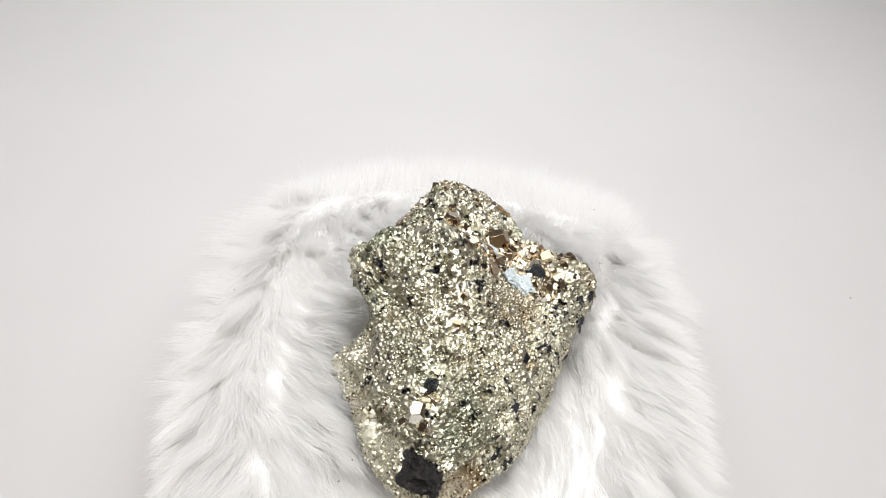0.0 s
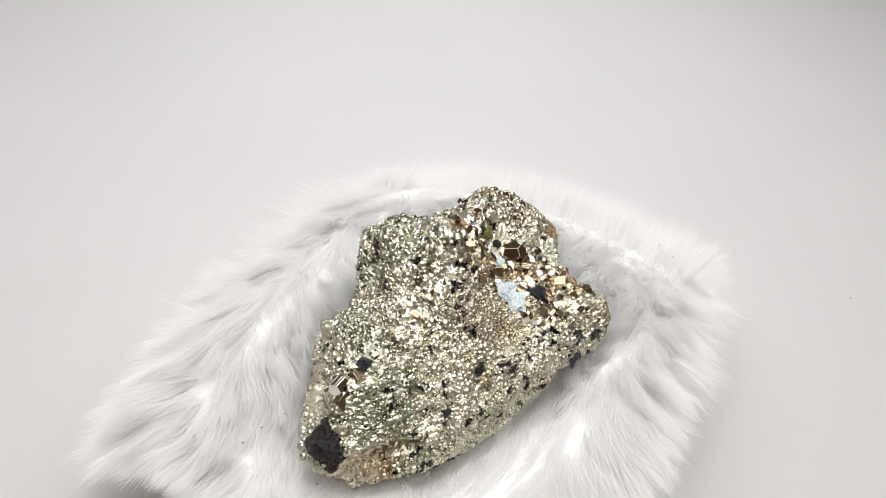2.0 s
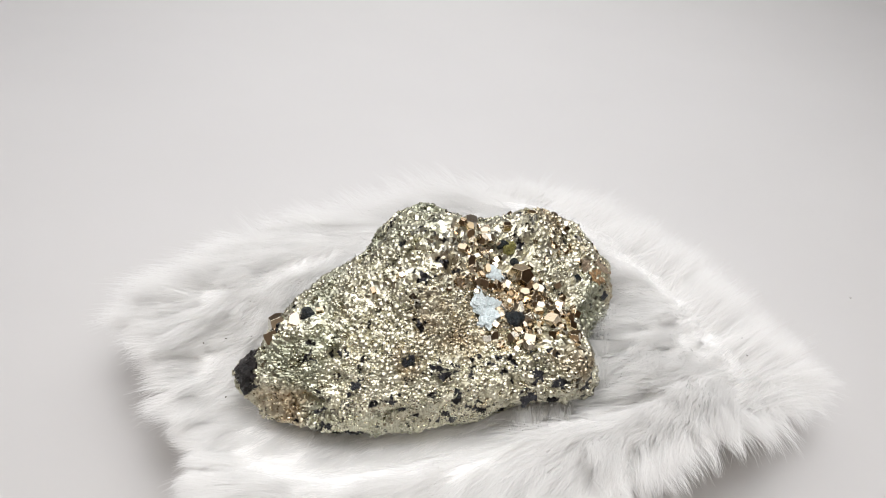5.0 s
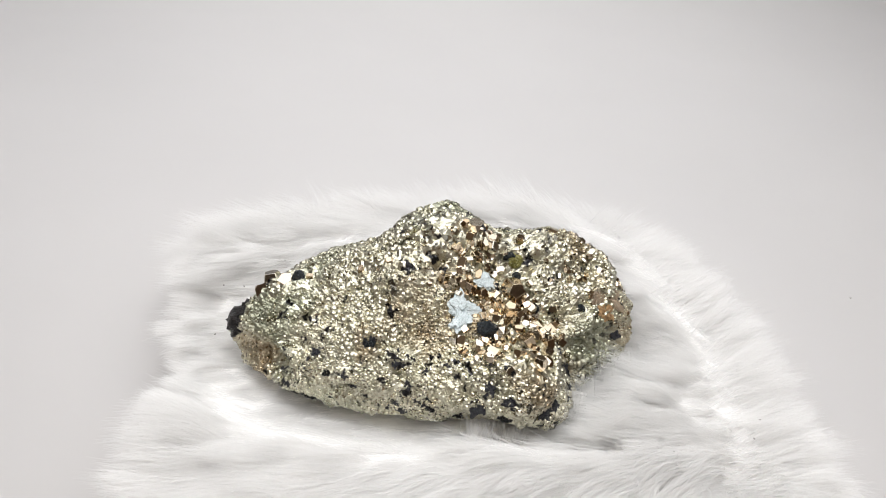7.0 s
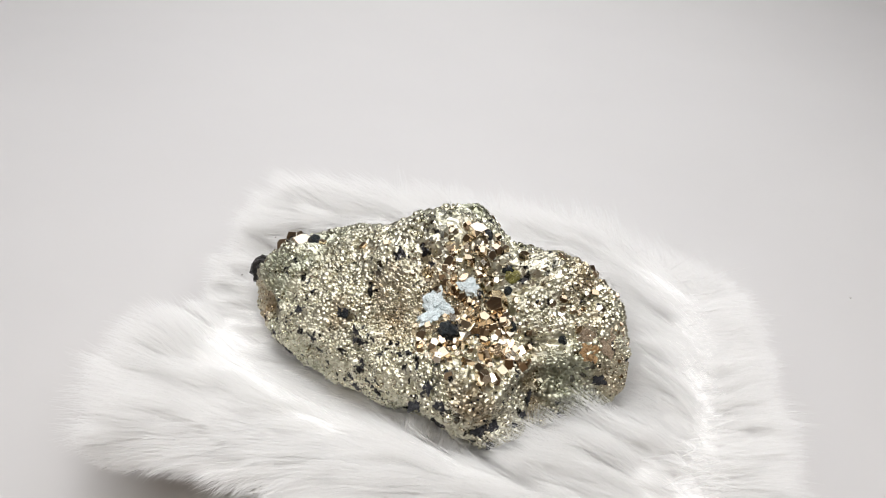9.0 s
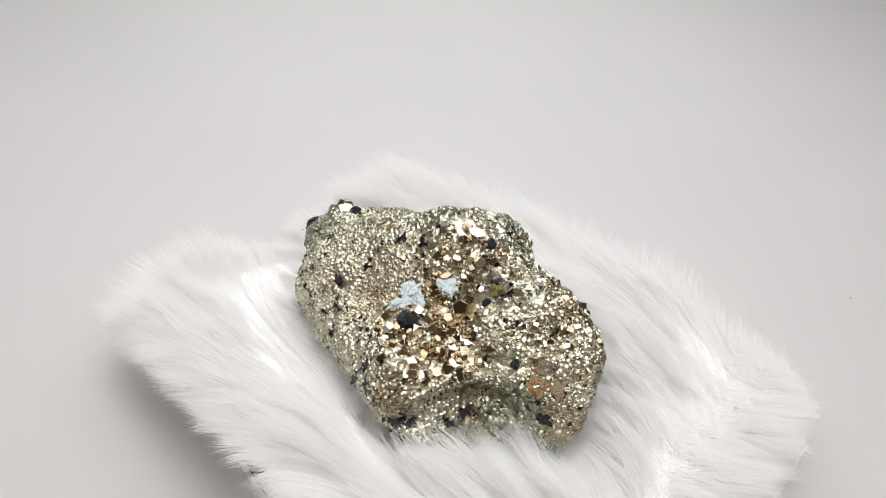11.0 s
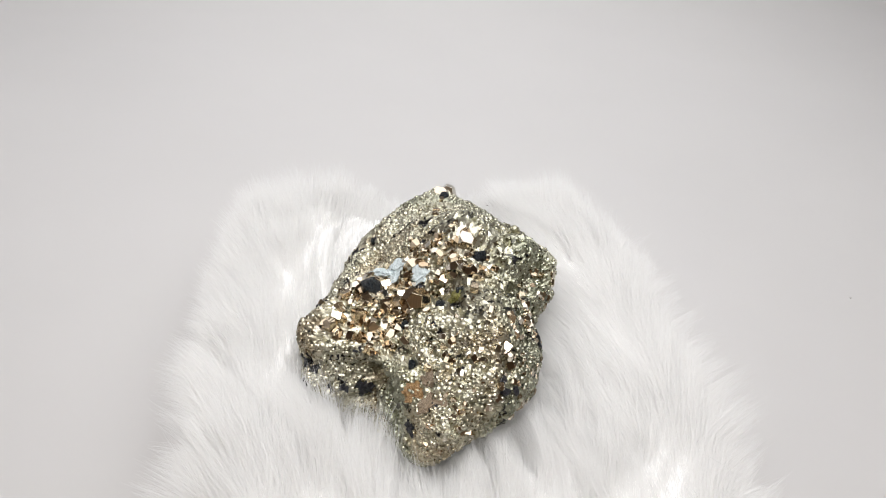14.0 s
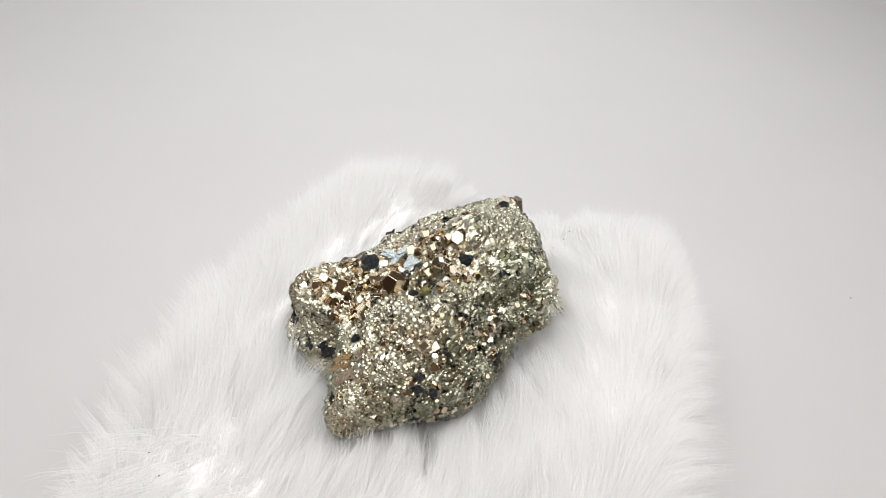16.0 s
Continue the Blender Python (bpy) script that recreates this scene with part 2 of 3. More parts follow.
sweep()
tagged(part("table", box(-0.9, -0.7, -0.04, 0.9, 1.4, -0.003, 0.004), TABLE), "brown wooden table under the paper sweep", "table", kind="structure")
tagged(part("wall_room_south", box(-2.0, -1.9, -0.75, 2.0, -1.8, 1.7), ROOM), "tan room wall behind the camera", "wall", kind="structure")
tagged(part("wall_room_west", box(-2.1, -1.9, -0.75, -2.0, 1.6, 1.7), ROOM), "tan room side wall", "wall", kind="structure")
tagged(part("wall_room_east", box(2.0, -1.9, -0.75, 2.1, 1.6, 1.7), ROOM), "tan room side wall", "wall", kind="structure")
tagged(part("wall_room_north", box(-2.0, 1.5, -0.75, 2.0, 1.6, 1.7), ROOM), "tan room wall behind the table", "wall", kind="structure")
tagged(part("floor", box(-2.1, -1.9, -0.80, 2.1, 1.6, -0.75), TABLE), "brown wooden room floor", "floor", kind="structure")
tagged(part("ceiling_room", box(-2.1, -1.9, 1.7, 2.1, 1.6, 1.75), ROOM), "tan room ceiling", "ceiling", kind="structure")


def softbox():
    holder = new("softbox")
    holder.matrix_basis = pose(0, 0.14, 0.85)
    part("housing", box(-0.78, -0.73, 0.0, 0.78, 0.73, 0.05, 0.006), DARK_PLASTIC, holder, "black lamp housing")
    part("rim", box(-0.77, -0.72, -0.004, 0.77, 0.72, 0.002, 0.001), PALE_PLASTIC, holder, "pale diffuser")
    part("pole", lathe([(0.008, 0.048), (0.008, 0.848)], 20), PALE_PLASTIC, holder, "thin metal pole to the ceiling")
    return tagged(holder, "broad flat lamp hung over the table", "lamp")


# invented housing for the added key light
def key_lamp():
    holder = new("added_key_lamp")
    holder.matrix_basis = look((0.04, -0.13, 0.78), (0.0, 0.0, 0.03)) @ pose(0, 0, 0.003)
    part("housing", box(-0.16, -0.12, 0.0, 0.16, 0.12, 0.012, 0.003), PALE_PLASTIC, holder, "flat lamp housing")
    part("bracket", box(-0.01, -0.01, 0.012, 0.01, 0.01, 0.075, 0.002), DARK_PLASTIC, holder)
    return tagged(holder, "unseen small flat lamp added to brighten the stone's front slopes", "lamp")


# invented housing for the added room fill
def room_fill_panel():
    holder = new("added_room_fill")
    holder.matrix_basis = pose(0, -1.15, 1.70)
    part("housing", box(-0.27, -0.27, -0.035, 0.27, 0.27, 0.0, 0.004), PALE_PLASTIC, holder)
    return tagged(holder, "unseen square fill lamp added on the room ceiling", "lamp")


softbox()
key_lamp()
room_fill_panel()


def speck():
    bm = bmesh.new()
    bmesh.ops.create_icosphere(bm, subdivisions=2, radius=0.0006)
    for v in bm.verts:
        v.co = Vector((v.co.x * 1.2, v.co.y, v.co.z * 0.25)) * (1 + 0.3 * noise.noise(v.co * 900))
    ob = part("speck", bm, SPECK)
    ob.matrix_basis = Matrix.Translation((SPECK_AT[0], SPECK_AT[1], 0.0002))
    return tagged(ob, "small grey speck on white paper", "speck")


SPECK_AT = (0.1739, 0.0857)
speck()

# ---- turntable ----
R_TABLE = 0.265 * S


def turntable():
    base = new("turntable")
    part("foot", lathe([(R_TABLE - 0.002, 0.0002), (R_TABLE, 0.001), (R_TABLE, 0.005), (R_TABLE - 0.001, 0.006)]), PALE_PLASTIC, base, "pale plastic foot ring")
    part("drum", lathe([(R_TABLE - 0.0012, 0.006), (R_TABLE - 0.0012, 0.0145)]), DARK_PLASTIC, base, "dark plastic drum")
    part("platter", lathe([(R_TABLE - 0.002, 0.0145), (R_TABLE, 0.015), (R_TABLE, 0.0165), (R_TABLE - 0.001, 0.017)]), DARK_PLASTIC, base)
    return tagged(base, "round dark turntable hidden under white fur", "turntable")


TABLE_TURNING = turntable()

# ---- the stone's body: a stretched ball with lobes (azimuth, elevation, width, amount) ----
CENTRE = np.array([0.025, -0.005, 0.088])
AXES = np.array([0.16, 0.22, 0.09])
ROUND = 0.9456
LOBES_FOOT = [(-67, -34, 0.2, 0.083), (6, -32, 0.13, -0.114), (48, -44, 0.2, 0.215), (48, -44, 0.09, -0.093),
    (51, -35, 0.09, -0.184), (-176, -29, 0.2, 0.06), (-129, -24, 0.09, -0.021), (-129, -24, 0.13, 0.112),
    (-91, -30, 0.13, 0.107), (61, -24, 0.09, -0.112), (66, -28, 0.09, -0.06), (78, -30, 0.13, 0.095)]
LOBES_FLANK_LOW = [(-168, -7, 0.13, -0.057), (-163, -12, 0.09, 0.054), (-158, -16, 0.09, 0.156), (-146, -18, 0.13, 0.086),
    (-146, -18, 0.09, 0.055), (-143, -11, 0.09, -0.139), (-128, -5, 0.13, -0.31), (-123, -10, 0.09, -0.195),
    (-107, -4, 0.09, -0.121), (-106, -16, 0.32, 0.327), (-86, -15, 0.13, -0.256), (-48, -20, 0.13, -0.072),
    (-21, -16, 0.32, -0.122), (24, -18, 0.13, 0.131), (49, -22, 0.09, -0.235), (52, -14, 0.09, -0.045),
    (67, -9, 0.09, -0.106), (80, -11, 0.2, 0.095), (109, -19, 0.2, -0.116), (165, -11, 0.32, -0.277)]
LOBES_FLANK = [(-152, -2, 0.09, 0.134), (-132, -1, 0.13, 0.12), (-120, -2, 0.09, -0.004), (-67, -2, 0.2, -0.04),
    (-169, 4, 0.13, 0.034), (-169, 4, 0.2, -0.119), (-157, 2, 0.32, -0.081), (-134, 11, 0.13, -0.058),
    (-134, 11, 0.09, -0.016), (-129, 6, 0.13, 0.042), (-122, 9, 0.09, 0.025), (-117, 5, 0.13, -0.063),
    (-77, 7, 0.09, -0.065), (0, 4, 0.09, -0.08), (13, 2, 0.13, 0.164), (13, 2, 0.09, -0.06),
    (19, 16, 0.13, 0.141), (53, 4, 0.2, -0.345), (84, 15, 0.13, 0.061), (156, 16, 0.13, -0.069),
    (176, 17, 0.09, 0.113)]
LOBES_SHOULDER = [(-176, 20, 0.09, -0.037), (-156, 21, 0.13, -0.211), (-103, 22, 0.13, 0.092), (-103, 22, 0.32, 0.005),
    (-31, 23, 0.09, 0.085), (17, 28, 0.09, 0.151), (154, 29, 0.09, -0.203), (-53, 35, 0.13, 0.068),
    (-33, 36, 0.5, -0.39), (52, 36, 0.13, -0.171), (77, 32, 0.09, -0.058), (92, 39, 0.09, -0.043),
    (92, 39, 0.13, 0.181), (97, 33, 0.09, -0.07), (97, 33, 0.13, 0.041), (110, 31, 0.2, 0.118),
    (133, 41, 0.2, -0.06), (165, 40, 0.09, 0.023), (177, 38, 0.09, 0.116)]
LOBES_CROWN = [(-147, 47, 0.13, -0.195), (-75, 49, 0.13, -0.052), (10, 49, 0.09, 0.15), (38, 55, 0.32, -0.245),
    (88, 44, 0.09, -0.147), (88, 44, 0.13, 0.017), (115, 50, 0.13, 0.168), (115, 50, 0.09, 0.049),
    (148, 49, 0.09, 0.019), (156, 53, 0.09, -0.026), (160, 46, 0.09, -0.228), (176, 55, 0.09, 0.095),
    (-177, 60, 0.32, 0.242), (-174, 80, 0.13, 0.32), (-76, 72, 0.13, 0.094), (94, 71, 0.09, -0.311),
    (118, 62, 0.09, 0.222), (138, 65, 0.13, -0.086)]
LOBES = np.array(LOBES_FOOT + LOBES_FLANK_LOW + LOBES_FLANK + LOBES_SHOULDER + LOBES_CROWN)


def way(az, el):
    a, b = np.radians(az), np.radians(el)
    return np.stack([np.cos(a) * np.cos(b), np.sin(a) * np.cos(b), np.sin(b)], -1)


LOBE_WAY = way(LOBES[:, 0], LOBES[:, 1])
STONE_FOOT = 0.006


def reach(u):
    return ROUND + np.exp((u @ LOBE_WAY.T - 1) / LOBES[:, 2] ** 2) @ LOBES[:, 3]


def on_stone(az, el, lift=0.0):
    """Place (metres) and outward normal on the smooth stone, by direction."""
    def at(a, e):
        u = way(a, e)
        return CENTRE + AXES * u * reach(u[None])[0]
    p, px, py = at(az, el), at(az + 0.8, el), at(az, min(el + 0.8, 89.9))
    n = Vector(np.cross(px - p, py - p))
    n = n.normalized() if n.length > 1e-9 else Vector((0, 0, 1))
    if n.dot(Vector(p - CENTRE)) < 0:
        n = -n
    return W(*p) + n * lift, n


def inside_ratio(pts):
    """Below 1 inside the stone; pts in plan units."""
    q = (pts - CENTRE) / AXES
    r = np.linalg.norm(q, axis=1)
    return r / reach(q / r[:, None])


def grain(p, size, tilt, seed):
    """Height of a crust of flat, randomly tilted facets about size metres wide."""
    _, pts = noise.voronoi(p / size)
    c = pts[0]
    h = noise.cell_vector(c * 7.3 + Vector((seed, seed, seed)))
    d = p / size - c
    return tilt * size * (d.x * (h.x - 0.5) + d.y * (h.y - 0.5) + d.z * (h.z - 0.5)) * 2 + tilt * size * 0.5 * (h.x - 0.5)


# small hollows in the crust: azimuth, elevation, width in degrees, depth in metres
PITS = [(-79, -19, 4.5, 0.0022), (49, -9, 4.5, 0.0024), (45, -11, 3.5, 0.0018), (26, -7, 3, 0.0012), (73, 0, 4, 0.0016), (10, 7, 3, 0.0014),
    (32, 8, 3, 0.0013), (110, 35, 3.5, 0.0014), (78, 32, 3, 0.0010), (162, 48, 3, 0.0012), (116, 24, 3.5, 0.0014), (110, 29, 3, 0.0012), (-49, 26, 3, 0.0013)]
PIT_WAY = way(np.array([q[0] for q in PITS]), np.array([q[1] for q in PITS]))
PIT_WIDTH = np.radians(np.array([q[2] for q in PITS]))
PIT_DEPTH = np.array([q[3] for q in PITS])


def stone():
    holder = new("pyrite_stone")
    bm = bmesh.new()
    bmesh.ops.create_icosphere(bm, subdivisions=7, radius=1.0)
    co = np.array([v.co[:] for v in bm.verts])
    co /= np.linalg.norm(co, axis=1)[:, None]
    pts = CENTRE + AXES * co * reach(co)[:, None]
    mm = pts * S
    mm[:, 2] += FLOOR * S
    nrm = (co / AXES)
    nrm /= np.linalg.norm(nrm, axis=1)[:, None]
    hollow = np.exp((co @ PIT_WAY.T - 1) / PIT_WIDTH ** 2) @ PIT_DEPTH
    for v, q, n, deep in zip(bm.verts, mm, nrm, hollow):
        p, n = Vector(q), Vector(n)
        zone = noise.noise(p * 55)
        d = 0.0011 * noise.noise(p * 130) + 0.0007 * noise.noise(p * 330) - deep
        # blocky clumps with cracks between them, and facets on the clumps
        size = 0.0036 if zone > 0.0 else 0.0024
        gaps, _ = noise.voronoi(p / size)
        d += grain(p, size, 0.22, 5.0) - 0.00055 * max(0.0, 1 - (gaps[1] - gaps[0]) / 0.16)
        d += grain(p, 0.0012 if zone > 0.05 else 0.0008, 0.55, 3.0)
        pit = noise.noise(p * 210 + Vector((5, 9, 2)))
        if pit > 0.36:
            d -= 0.011 * (pit - 0.36)
        v.co = p + n * d
        v.co.z = max(v.co.z, (STONE_FOOT + FLOOR) * S + 0.0004 * noise.noise(p * 300))
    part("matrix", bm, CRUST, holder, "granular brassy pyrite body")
    return tagged(holder, "rough brassy pyrite stone with crystals, resting on fur", "mineral stone")


STONE = stone()


# small crystals that make up the crust, joined
def unit_crystals(rng):
    """A few crystal shapes as (verts, quads-or-tris hull) of radius about 1."""
    shapes = []
    for k in range(6):
        bm = crystal(rng, k)
        bm.verts.ensure_lookup_table()
        bmesh.ops.triangulate(bm, faces=bm.faces[:])
        shapes.append((np.array([v.co[:] for v in bm.verts]), np.array([[v.index for v in f.verts] for f in bm.faces])))
        bm.free()
    return shapes


def crystal(rng, k):
    """One pyrite crystal of radius about 1: a cube, a brick or a twelve-faced pyritohedron with nicked corners."""
    bm = bmesh.new()
    if k % 4 == 0:
        h = 0.45 + 0.15 * rng.random()
        pts = [(a, b, c) for a in (-1, 1) for b in (-1, 1) for c in (-1, 1)]
        pts = [tuple(0.72 * q for q in p) for p in pts]
        for a in (-1, 1):
            for b in (-1, 1):
                pts += [(0, 0.72 * a * (1 + h), 0.72 * b * (1 - h * h)), (0.72 * b * (1 - h * h), 0, 0.72 * a * (1 + h)), (0.72 * a * (1 + h), 0.72 * b * (1 - h * h), 0)]
        vs = [bm.verts.new(p) for p in pts]
        bmesh.ops.convex_hull(bm, input=vs)
        bmesh.ops.dissolve_limit(bm, angle_limit=radians(3), verts=bm.verts[:], edges=bm.edges[:])
    else:
        s = (0.75, 0.60 + 0.25 * rng.random(), 0.55 + 0.4 * rng.random())
        bmesh.ops.create_cube(bm, size=2, matrix=Matrix.Diagonal((*s, 1)))
        corner = rng.sample(list(bm.verts), 3)
        bmesh.ops.bevel(bm, geom=corner, offset=0.35 + 0.25 * rng.random(), segments=1, affect="VERTICES")
    return bm


def crust():
    rng = random.Random(11)
    shapes = unit_crystals(rng)
    verts, faces, off = [], [], 0
    gen = np.random.default_rng(5)
    for i in range(24000):
        z = 1 - 2 * gen.random()
        a = 360 * gen.random()
        el = math.degrees(math.asin(z))
        if el < -42:
            continue
        u = way(a, el)
        p = CENTRE + AXES * u * reach(u[None])[0]
        q = W(*p)
        if q.z < (STONE_FOOT + FLOOR) * S + 0.001:
            continue
        if float(np.max(CLEAR @ u)) > 0.9965:
            continue
        zone = noise.noise(q * 55)
        size = (0.00022 + 0.00070 * gen.random() ** 3.2) * (1.4 if zone > 0.05 else 0.85)
        sv, sf = shapes[i % len(shapes)]
        n = u / AXES
        n /= np.linalg.norm(n)
        lie = Vector(n).to_track_quat("Z", "Y").to_matrix() @ Euler((gen.normal(0, 0.42), gen.normal(0, 0.42), gen.random() * 6.283)).to_matrix()
        rot = np.array(lie)
        d = 0.0011 * noise.noise(q * 130) + 0.0007 * noise.noise(q * 330) - float(np.exp((u @ PIT_WAY.T - 1) / PIT_WIDTH ** 2) @ PIT_DEPTH)
        verts.append(sv @ rot.T * size + np.array(q) + n * (d - 0.38 * size))
        faces.append(sf + off)
        off += len(sv)
    ob = quads("crystal_crust", np.concatenate(verts), np.concatenate(faces), GRAINS, STONE, "crust of tiny glittering pyrite grains")
    return tagged(ob, kind="stuff")


# larger crystals: (azimuth, elevation, width in millimetres)
GOLD_VALLEY = [(63, 63, 5.8), (40, 60, 3.5), (56, 48, 3.1), (21, 41, 5.2), (6, 36, 3.2), (11, 33, 3.5), (29, 33, 4.6),
    (37, 34, 3.4), (7, 32, 2.2), (-2, 41, 2.5), (152, 79, 4.8), (127, 76, 4.0), (36, 88, 3.2), (-33, 81, 2.8),
    (134, 72, 3.2), (83, 86, 2.2), (20, 78, 4.0), (55, 81, 2.8), (44, 54, 4.4), (36, 46, 3.4), (48, 67, 2.5),
    (61, 56, 2.5), (129, 50, 2.7), (126, 44, 2.1), (142, 88, 2.2), (34, 73, 3.2), (69, 66, 3.4)]
GOLD_ELSEWHERE = [(34, 26, 3.0), (28, 24, 3.2), (-103, 57, 2.3), (-105, 27, 4.2), (22, 21, 2.0), (41, 30, 3.2), (52, 30, 2.6),
    (146, 25, 3.0), (143, 41, 2.9), (116, 46, 2.7), (44, 26, 2.6), (173, -18, 3.6), (-109, 20, 5.4), (-104, 17, 4.6), (-113, 10, 2.8),
    (-103, 69, 2.4), (-106, 35, 2.6), (116, 37, 2.3), (-172, 83, 2.5)]
BLACK_CRYSTALS = [(90, 64, 3.0), (111, 68, 4.0), (14, 50, 6.4), (35, 45, 2.8), (-107, 31, 4.7), (150, 73, 4.6), (43, 26, 2.0), (58, 47, 3.0),
    (70, 33, 2.8), (-50, 25, 3.0), (-104, -6, 11.8)]
# grey inclusions; those at PITS are dark lumps standing in for the hollows' shade
INCLUSIONS_AND_PIT_SHADE = [(-31, 18, 3.9), (-36, 17, 3.4), (-26, 18, 3.0), (-33, 22, 2.6), (-29, 14, 2.6), (-66, 48, 3.8), (-51, 30, 2.8), (-76, 8, 4.2), (-83, -20, 2.7), (5, 10, 3.4),
    (-54, -25, 2.6), (-42, -32, 4.4), (22, -10, 3.7), (-38, 66, 1.8), (51, -25, 4.2), (-17, -16, 3.4), (3, -4, 3.8), (-52, -1, 2.2),
    (47, -12, 3.6), (-79, -19, 4.8), (-150, 66, 4.6), (-157, 77, 3.0), (-68, 9, 4.2), (-131, 11, 2.5),
    (-133, 28, 1.8), (26, -7, 2.4), (73, 0, 2.6), (10, 7, 2.0), (32, 8, 2.0), (110, 35, 1.8), (162, 48, 1.8), (116, 24, 1.8), (110, 29, 1.6)]
SLAB = (146, 14, 5.0)
STAINS = [(82, 25, 5.2), (79, 31, 3.4)]
PALE = [(0, 67, 4.6), (-1, 54, 4.2), (9, 64, 3.6), (50, 77, 4.2), (175, -24, 4.3)]


def place(ob, az, el, lift, rng, tilt=0.6):
    p, n = on_stone(az, el, lift)
    turn = n.to_track_quat("Z", "Y").to_matrix().to_4x4() @ Euler((rng.uniform(-tilt, tilt), rng.uniform(-tilt, tilt), rng.uniform(0, 6.28))).to_matrix().to_4x4()
    return Matrix.Translation(p) @ turn


def crystals():
    rng = random.Random(4)
    made = []
    for k in range(7):
        bm = crystal(rng, k)
        bmesh.ops.bevel(bm, geom=bm.edges[:], offset=0.018, segments=1, affect="EDGES")
        me = bpy.data.meshes.new("pyrite_crystal")
        bm.to_mesh(me)
        bm.free()
        me.materials.append(FACE)
        made.append(me)
    spots = [(a, e, s, 0.22) for a, e, s in GOLD_VALLEY] + [(a, e, s, -0.15 if s > 4 else -0.3) for a, e, s in GOLD_ELSEWHERE]
    # smaller ones between and round the large ones
    for a, e, s in GOLD_VALLEY:
        for _ in range(4):
            spots.append((a + rng.uniform(-14, 14) / max(0.25, math.cos(radians(e))), min(88, e + rng.uniform(-9, 9)), rng.uniform(1.2, 2.6), 0.1))
    # the two dense nests in the valley
    for _ in range(70):
        spots.append((rng.uniform(8, 60), rng.uniform(22, 58), rng.uniform(1.5, 3.3), 0.15))
    for _ in range(26):
        spots.append((rng.uniform(95, 165), rng.uniform(66, 84), rng.uniform(1.4, 3.0), 0.15))
    for i, (a, e, s, up) in enumerate(spots):
        ob = new("pyrite_crystal", made[i % len(made)])
        ob.parent = STONE
        r = s * 0.0005 * 1.15
        ob.matrix_basis = place(ob, a, e, r * up, rng, 0.9) @ Matrix.Diagonal((r * rng.uniform(0.85, 1.25), r * rng.uniform(0.7, 1.0), r * rng.uniform(0.75, 1.1), 1))
        ob["label"] = "smooth brassy pyrite crystal"
    # flat plates over the blunt end
    for i in range(230):
        ob = new("pyrite_plate", made[i % len(made)])
        ob.parent = STONE
        r = 0.0005 * rng.uniform(1.0, 2.9)
        ob.matrix_basis = place(ob, rng.uniform(78, 172), rng.uniform(-6, 52), -0.1 * r, rng, 0.75) @ Matrix.Diagonal((r, r * rng.uniform(0.6, 1.0), r * 0.55, 1))
        ob["label"] = "flat bright pyrite plate"


def black_lump(az, el, width, seed):
    """An angular black crystal: the hull of a few points, with nicked edges."""
    rng = random.Random(seed)
    bm = bmesh.new()
    for _ in range(26):
        v = Vector((rng.gauss(0, 1), rng.gauss(0, 1), rng.gauss(0, 1))).normalized()
        bm.verts.new((v.x, v.y, v.z * 0.85))
    got = bmesh.ops.convex_hull(bm, input=bm.verts[:])
    bmesh.ops.delete(bm, geom=[g for g in got["geom_interior"] if isinstance(g, bmesh.types.BMVert)], context="VERTS")
    bmesh.ops.dissolve_limit(bm, angle_limit=radians(9), verts=bm.verts[:], edges=bm.edges[:])
    bmesh.ops.bevel(bm, geom=bm.edges[:], offset=0.05, segments=1, affect="EDGES")
    ob = part("black_crystal", bm, BLACK, STONE, "glossy black angular crystal")
    r = width * 0.00052
    ob.matrix_basis = place(ob, az, el, -0.15 * r, rng, 0.3) @ Matrix.Diagonal((r, r, r, 1))
    return ob


def lump(name, az, el, width, mat, label, flat=0.6, rough=0.28, seed=0, long=1.0):
    """An irregular mineral lump set into the stone."""
    rng = random.Random(seed)
    bm = bmesh.new()
    bmesh.ops.create_icosphere(bm, subdivisions=4, radius=1.0)
    o = Vector((seed * 3.7, seed * 1.3, 2))
    for v in bm.verts:
        n = v.co.normalized()
        k = 1 + rough * 1.3 * noise.noise(n * 1.4 + o) + rough * 0.8 * noise.noise(n * 3.4 + o) + 0.10 * noise.noise(n * 8 + o)
        c = noise.voronoi(n * 2.6 + o)[1][0]
        k += 0.10 * (noise.cell(c * 9) - 0.5)
        v.co = Vector((n.x * long, n.y, n.z * flat)) * k
    ob = part(name, bm, mat, STONE, label)
    r = width * 0.0005
    ob.matrix_basis = place(ob, az, el, -0.0015 if mat is BROWNBLACK else 0.0006 if mat is QUARTZ else -0.0003 if flat < 0.31 and mat is GREY else 0.0, rng, 0.15) @ Matrix.Diagonal((r, r, r, 1))
    return ob


CLEAR = np.array([way(a, e) for a, e, _ in GOLD_VALLEY + GOLD_ELSEWHERE + BLACK_CRYSTALS + PALE])
crust()
crystals()
for i, (a, e, s) in enumerate(BLACK_CRYSTALS):
    if s > 8:
        lump("black_lump", a, e, s, BROWNBLACK, "brownish black lump at the narrow tip", 0.85, 0.26, i + 1, 1.15)
    else:
        black_lump(a, e, s, i + 1)
# real inclusions, and dark lumps that put shade into the pits
for i, (a, e, s) in enumerate(INCLUSIONS_AND_PIT_SHADE):
    lump("inclusion_and_pit_shade", a, e, s * (0.6 if e < -20 else 0.95 if s < 4 else 0.82), GREY, "dull dark grey inclusion, in the pits a stand-in for shade", 0.26 if s < 4 else 0.15, 1.0, i + 30, 1.35)
scatter = random.Random(21)
